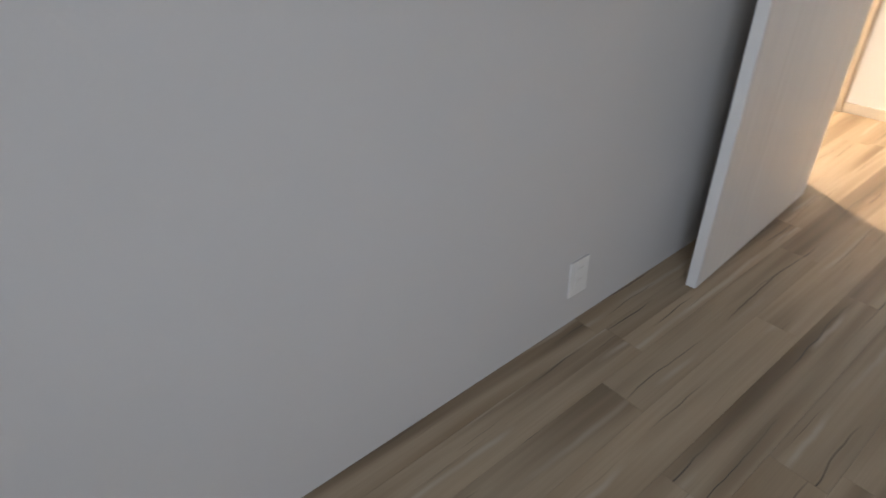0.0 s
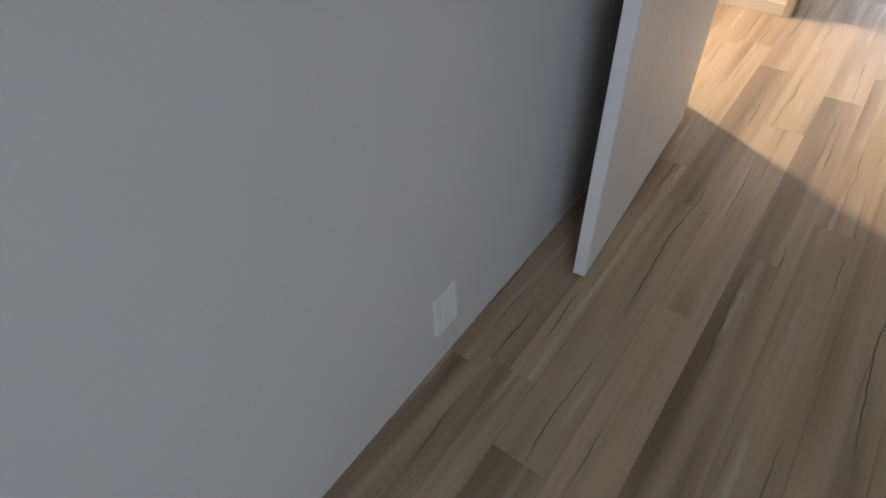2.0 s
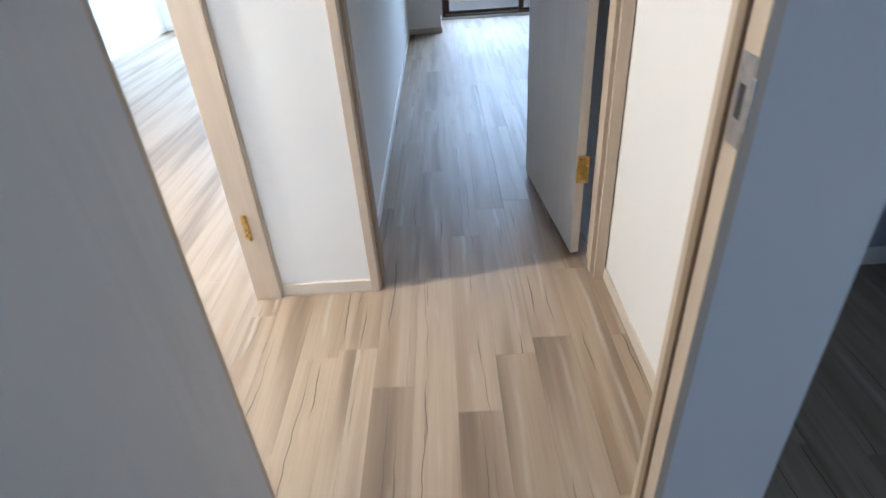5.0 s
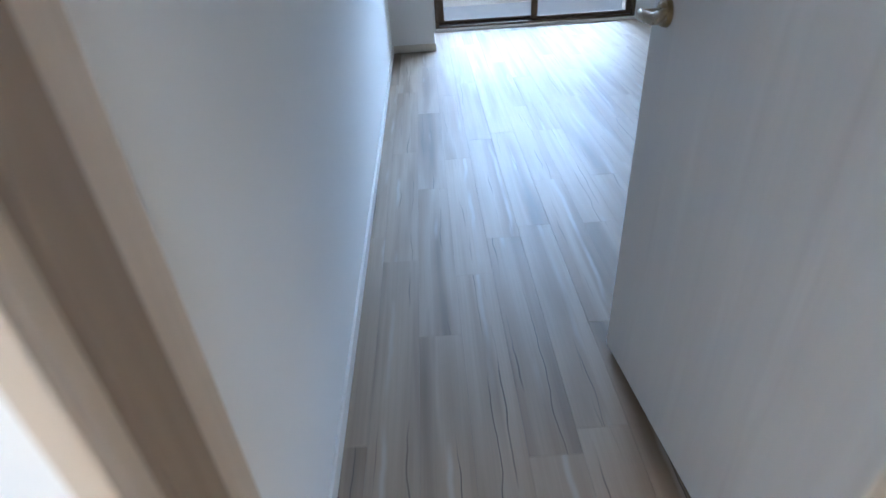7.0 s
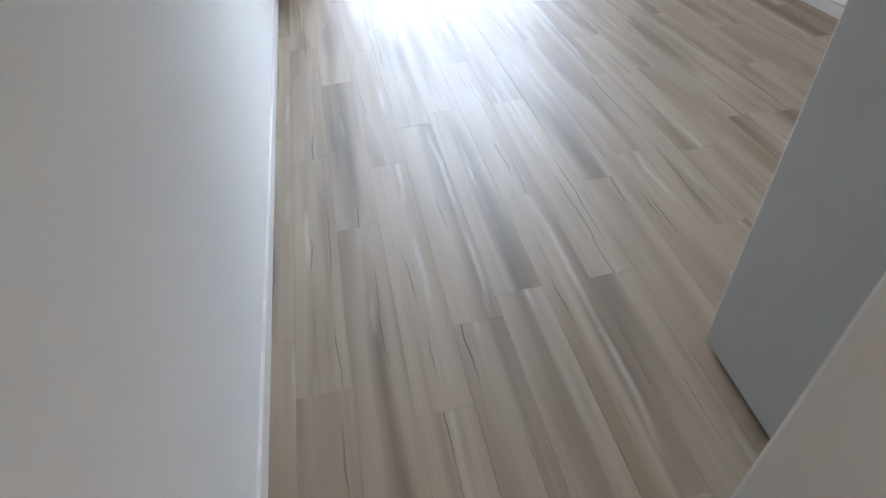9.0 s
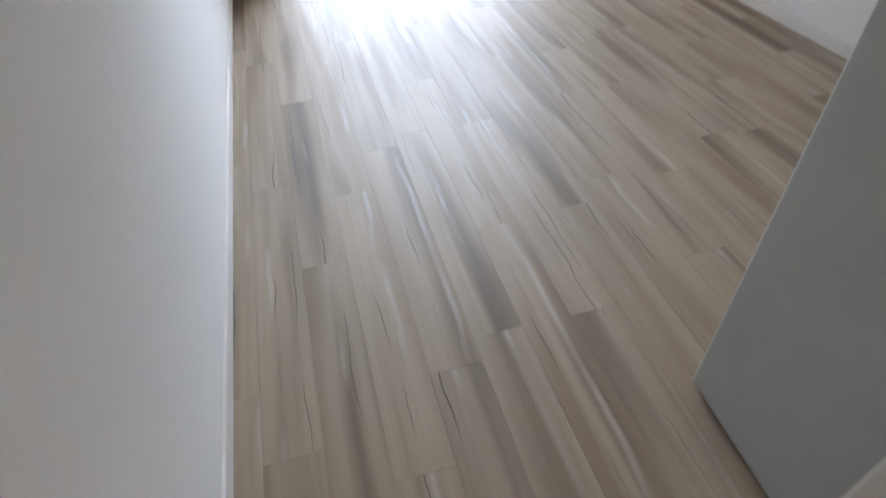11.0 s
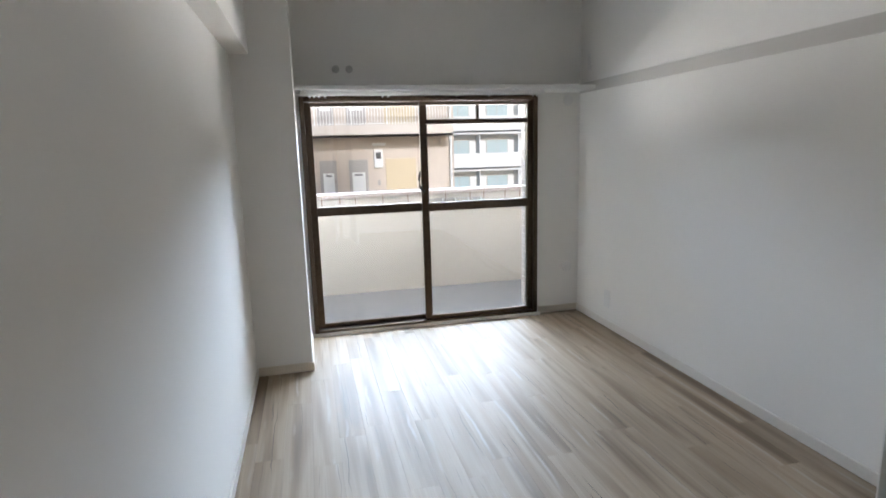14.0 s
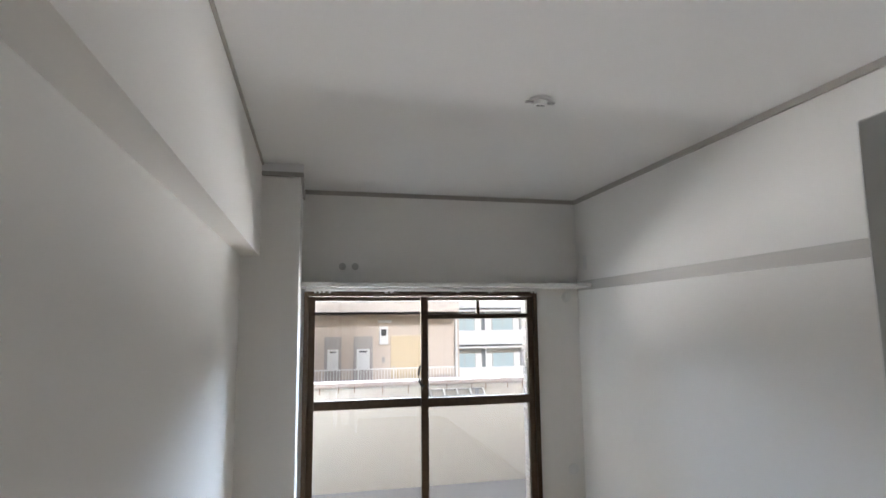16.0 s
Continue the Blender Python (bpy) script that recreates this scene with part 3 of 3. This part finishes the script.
# ---------------------------------------------------------------- wall fittings
def pipe_cap(name, at, r, label, group="", ring=True):
    t = thing(name, label, "pipe cap", at, group)
    b = bmesh.new()
    cyl(b, r, (0, 0, 0), (0, -0.008, 0), 28, r * 0.93, 0.0015)
    part("cover", b, M_PLASTIC_G if r < 0.03 else M_PLASTIC, t)
    if ring:
        b = bmesh.new()
        cyl(b, r * 0.62, (0, -0.008, 0), (0, -0.014, 0), 24, r * 0.55, 0.001)
        part("knob", b, M_PLASTIC_G if r < 0.03 else M_PLASTIC, t)
    return t


pipe_cap("sleeve_cap", (0.619, WY, 1.897), 0.026, "small grey-beige sleeve cap on the wall", "pair of sleeve caps")
pipe_cap("sleeve_cap", (0.711, WY, 1.897), 0.026, "small grey-beige sleeve cap on the wall", "pair of sleeve caps")
pipe_cap("vent_cap", (2.373, WY, 0.368), 0.042, "round white pipe cap low on the wall")
pipe_cap("vent_cap", (2.366, WY, 1.676), 0.042, "round white pipe cap under the curtain board")


def wall_outlet(at, turn, w, h, label, slots):
    t = thing("wall_outlet", label, "outlet", at)
    t.rotation_euler = (0, 0, turn)
    plate = part("plate", boxes((-w / 2, w / 2, -0.007, 0, -h / 2, h / 2), bevel=0.002), M_PLASTIC, t)
    for z in slots:
        sck = part("socket", boxes((-0.016, 0.016, -0.0085, -0.0065, z - 0.013, z + 0.013), bevel=0.0015), M_PLASTIC, plate)
    return t


wall_outlet((RX, 4.465, 0.215), -math.pi / 2, 0.072, 0.13, "white double socket plate low on the wall", (0.022, -0.022))
wall_outlet((GX, -2.245, 0.165), math.pi / 2, 0.075, 0.12, "white socket plate low on the grey wall", (0.02, -0.02))
wall_outlet((RX, 4.80, 1.935), -math.pi / 2, 0.045, 0.11, "small white blank plate above the picture rail", ())

ros = thing("ceiling_socket", "round white lamp socket on the bare ceiling", "ceiling socket", (1.361, 3.013, H))
b = bmesh.new()
cyl(b, 0.048, (0, 0, 0), (0, 0, -0.012), 32, 0.046, 0.002)
part("base", b, M_PLASTIC, ros)
b = bmesh.new()
cyl(b, 0.032, (0, 0, -0.012), (0, 0, -0.030), 28, 0.029, 0.002)
part("body", b, M_PLASTIC, ros)
part("slot", boxes((-0.018, 0.018, -0.003, 0.003, -0.0312, -0.029)), M_DARK, ros, "dark contact slot")
part("ear", boxes((-0.066, -0.03, -0.009, 0.009, -0.020, -0.013), bevel=0.002), M_STEEL, ros)
part("ear", boxes((0.03, 0.066, -0.009, 0.009, -0.020, -0.013), bevel=0.002), M_STEEL, ros)

cl_ = thing("ceiling_light", "round lit ceiling lamp of the side room", "ceiling light", (-1.29, -0.27, H))
b = bmesh.new()
cyl(b, 0.09, (0, 0, 0), (0, 0, -0.04), 32, 0.085, 0.004)
part("base", b, M_PLASTIC, cl_)
b = bmesh.new()
cyl(b, 0.035, (0, 0, -0.04), (0, 0, -0.14), 24, 0.03, 0.008)
part("shade", b, M_LAMP, cl_, "glowing warm bulb")

# windows that light the other rooms


def plain_window(name, w, h, m):
    """A two-pane window in its own axes: x along it, z up."""
    wt = thing(name, "brown aluminium window of a neighbouring room", "window", (0, 0, 0), kind="structure")
    wt.matrix_basis = m
    part("window_frame", boxes((0, 0.05, -0.03, 0.03, 0, h), (w - 0.05, w, -0.03, 0.03, 0, h), (w / 2 - 0.03, w / 2 + 0.03, -0.03, 0.03, 0.05, h - 0.05), (0.05, w - 0.05, -0.03, 0.03, h - 0.05, h), (0.05, w - 0.05, -0.03, 0.03, 0, 0.05), bevel=0.003), M_BRONZE, wt)
    for a_, b_ in ((0.05, w / 2 - 0.03), (w / 2 + 0.03, w - 0.05)):
        p = part("pane", boxes((a_, b_, -0.002, 0.002, 0.05, h - 0.05)), M_GLASS, wt)
        p.visible_shadow = False


plain_window("window_2", 1.5, 1.8, pose(-2.45, 5.43, 0))
plain_window("window_3", 1.2, 1.1, pose(1.2, -4.43, 0.8))

# ---------------------------------------------------------------- balcony
struct("floor_balcony", boxes((-3.3, 2.9, 5.5, 6.33, -0.2, -0.03), (-0.1, 2.9, 5.10, 5.5, -0.2, -0.03)), M_BALC, "dark grey balcony floor sheet", "floor")
PY = 6.19
par = struct("parapet", boxes((-3.3, 2.9, PY, PY + 0.15, -0.2, 0.895), (2.9, 3.0, 5.10, PY + 0.15, -0.2, 2.4)), M_PARAPET, "cream painted balcony parapet wall", "parapet")
cop = struct("parapet_coping", boxes((-3.3, 2.9, PY - 0.02, PY + 0.19, 0.895, 0.935), bevel=0.004), M_COPING, "pale pink mortar coping on the parapet", "coping")
rng = random.Random(4)
x = -0.4
while x < 2.85:
    part("drip_clip", boxes((x, x + 0.009, PY - 0.006, PY - 0.0005, 0.895 - rng.uniform(0.045, 0.075), 0.894)), M_RUST, cop, "brown drip clip")
    part("joint", boxes((x + 0.05, x + 0.055, PY - 0.0225, PY + 0.192, 0.90, 0.9362)), M_CONC, cop)
    x += rng.uniform(0.13, 0.27)

rack = thing("drying_bracket", "folded aluminium laundry bracket on the parapet", "drying bracket", (1.50, PY, 0.785))
part("arm", boxes((0, 0.54, -0.085, -0.072, 0.0, 0.012), (0, 0.54, -0.02, -0.007, 0.055, 0.067), bevel=0.002), M_ALU, rack)
for k in range(5):
    xx = 0.005 + k * 0.13
    mtx = Matrix.Translation((xx, -0.082, 0.004)) @ Matrix.Rotation(radians(40), 4, "X")
    part("rung", box(bmesh.new(), 0, 0.018, 0, 0.085, 0, 0.008, 0.0015, m=mtx), M_ALU, rack)
part("mount", boxes((0.46, 0.50, -0.012, 0.0, -0.05, 0.06), bevel=0.002), M_ALU, rack)
b = bmesh.new()
sweep(b, [(0.48, -0.012, -0.03), (0.48, -0.05, -0.04), (0.48, -0.06, -0.06), (0.48, -0.045, -0.075)], [(0.005, 0.005)] * 4, 8)
part("hook", b, M_ALU, rack, smooth=True)

# ---------------------------------------------------------------- outside
struct("ground", boxes((-900, 900, -900, 900, -8.2, -8.0)), M_GROUND, "grey asphalt ground below", "ground")

bld = thing("apartment_building", "cream gallery-access apartment block across the street", "building", (-0.43, 23.0, -8.0))
FY = 1.1
part("wall", boxes((-14, 6.9, FY, FY + 9, 0, 17.0)), M_FACADE, bld)
part("roof", boxes((-14.2, 7.1, -0.1, FY + 9.2, 17.0, 17.3)), M_SLAB, bld)
ST = 3.3
for k in range(5):
    fz = 8.0 - 1.45 + ST * (k - 2)
    g = part("gallery", boxes((-14, 6.6, 0, FY, fz - 0.12, fz), (-14, 6.6, 0.0, 0.12, fz - 0.12, fz + 0.36), bevel=0.01), M_SLAB, bld, "pale gallery slab")
    rl = part("railing", boxes((-14, 6.58, 0.03, 0.08, fz + 1.06, fz + 1.11), (-14, 6.58, 0.04, 0.07, fz + 0.40, fz + 0.43)), M_RAIL, g, "white steel railing")
    bars = bmesh.new()
    xx = -14.0
    while xx < 6.58:
        big = round((xx + 14) / 0.115) % 12 == 0
        box(bars, xx, xx + (0.05 if big else 0.022), 0.045, 0.066, fz + 0.36, fz + 1.06)
        xx += 0.115
    tagged(part("bars", bars, M_RAIL, g), kind="stuff")
    for x0, x1, mt, lab in ((1.31, 1.98, M_FDOOR, "grey steel meter cupboard door"), (2.47, 3.24, M_FDOOR, "grey steel meter cupboard door"), (3.98, 5.25, M_YDOOR, "yellow-beige entrance door"), (-3.6, -2.9, M_FDOOR, "grey steel door"), (-5.2, -4.0, M_YDOOR, "yellow-beige entrance door")):
        dr = part("door", boxes((x0, x1, FY - 0.03, FY + 0.02, fz + 0.02, fz + 2.32), bevel=0.01), mt, bld, lab)
        if mt is M_FDOOR:
            part("vent_panel", boxes((x0 + 0.06, x1 - 0.06, FY - 0.045, FY - 0.03, fz + 2.02, fz + 2.24), bevel=0.006), M_FDOOR, dr)
            part("notice", boxes((x0 + 0.12, x1 - 0.12, FY - 0.042, FY - 0.031, fz + 0.98, fz + 1.82)), M_PAPER, dr, "white notice sheet")
            part("notice_bar", boxes((x0 + 0.22, x1 - 0.22, FY - 0.046, FY - 0.042, fz + 1.68, fz + 1.74)), M_DARK, dr)
        else:
            part("knob", boxes((x0 + 0.1, x0 + 0.16, FY - 0.09, FY - 0.03, fz + 0.95, fz + 1.1), bevel=0.01), M_STEEL, dr)
    mb = part("meter_box", boxes((3.50, 3.86, FY - 0.16, FY, fz + 1.98, fz + 2.72), bevel=0.015), M_RAIL, bld, "white meter box")
    part("dial_window", boxes((3.58, 3.78, FY - 0.17, FY - 0.158, fz + 2.34, fz + 2.60)), M_DARK, mb)
    part("intercom", boxes((3.62, 3.74, FY - 0.05, FY, fz + 1.25, fz + 1.47), bevel=0.01), M_FDOOR, bld)
    part("lamp", boxes((3.45, 4.0, FY - 0.2, FY, fz + 2.86, fz + 2.98), bevel=0.02), M_RAIL, bld)
    part("downpipe", cyl(bmesh.new(), 0.05, (6.72, 0.9, fz - 0.12), (6.72, 0.9, fz + ST - 0.13), 10), M_RAIL, bld)

wb = thing("white_building", "white balcony apartment block farther off", "building", (11.0, 45.0, -8.0))
part("wall", boxes((0, 24, 1.2, 12, 0, 19.5)), M_WHITE, wb)
part("roof", boxes((-0.2, 24.2, -0.2, 12.2, 19.5, 19.8)), M_WHITE, wb)
for k in range(6):
    fz = 8.0 - 3.45 + 2.95 * (k - 1)
    part("balcony", boxes((0, 24, 0, 1.2, fz - 0.15, fz), (0, 24, 0, 0.14, fz - 0.3, fz + 1.15), bevel=0.01), M_WHITE, wb)
    for j in range(7):
        x0 = 0.7 + j * 3.35
        w = part("window", boxes((x0, x0 + 1.9, 1.14, 1.22, fz + 0.3, fz + 2.25), bevel=0.01), M_STEEL, wb)
        part("pane", boxes((x0 + 0.07, x0 + 0.92, 1.12, 1.15, fz + 0.37, fz + 2.18)), M_FGLASS, w)
        part("pane", boxes((x0 + 0.98, x0 + 1.83, 1.12, 1.15, fz + 0.37, fz + 2.18)), M_FGLASS, w)
        part("divider", boxes((x0 + 2.45, x0 + 2.55, 0.14, 1.2, fz, fz + 2.6)), M_WHITE, wb)

# ---------------------------------------------------------------- floor boards
PW, PL, X0 = 0.1255, 0.94, 0.0655
JOINT = {0: 0.62, 1: 1.389, 2: 1.93, 3: 1.28, 4: 2.44, 5: 0.63, 6: 1.943, 7: 1.564, 8: 1.955, 9: 1.12, 12: 2.60, 13: 2.16}
pb = bmesh.new()
box(pb, -PW / 2 + 0.0003, PW / 2 - 0.0003, -PL / 2 + 0.0003, PL / 2 - 0.0003, -0.004, 0.0)
PLANK = mesh_of("plank", pb, M_PLANK)
prng = random.Random(11)


def lay(x0, x1, y0, y1):
    """Boards over a stretch of the plan, cut at its edges: middle, half width and half length."""
    for k in range(math.floor((x0 - X0) / PW), math.ceil((x1 - X0) / PW) + 2):
        a, b = max(x0, X0 + (k - 1) * PW), min(x1, X0 + k * PW)
        if b - a < 0.004:
            continue
        j = JOINT.get(k, (k * 0.377) % 1.0 * PL)
        for n in range(math.floor((y0 - j) / PL), math.ceil((y1 - j) / PL)):
            c, d = max(y0, j + n * PL), min(y1, j + (n + 1) * PL)
            if d - c > 0.01:
                yield (a + b) / 2, (c + d) / 2, (b - a) / 2, (d - c) / 2


def boards(x0, x1, y0, y1):
    for cx, cy, hx, hy in lay(x0, x1, y0, y1):
        me = PLANK
        if hx < PW / 2 - 1e-4 or hy < PL / 2 - 1e-4:
            me = mesh_of("plank", box(bmesh.new(), -hx + 0.0003, hx - 0.0003, -hy + 0.0003, hy - 0.0003, -0.004, 0.0), M_PLANK)
        ob = new("plank", me)
        ob.location = (cx, cy, prng.uniform(-0.0002, 0.0002))
        ob.parent = floor


boards(-0.002, RX, -3.2, 4.9)
boards(HX0, -0.002, -0.98, 0.02)
boards(-0.146, -0.002, -3.2, -0.98)
rest = bmesh.new()
for cx, cy, hx, hy in lay(SX, HX0, -1.3, 5.38):
    box(rest, cx - hx + 0.0003, cx + hx - 0.0003, cy - hy + 0.0003, cy + hy - 0.0003, -0.006, 0.0)
tagged(part("plank_field", rest, M_PLANK, floor_side), kind="stuff")
rest = bmesh.new()
for d in ((-0.146, RX, -4.36, -3.2), (RX, 2.6, -4.36, -0.98)):
    for cx, cy, hx, hy in lay(*d):
        box(rest, cx - hx + 0.0003, cx + hx - 0.0003, cy - hy + 0.0003, cy + hy - 0.0003, -0.004, 0.0)
tagged(part("plank_field", rest, M_PLANK, floor), kind="stuff")
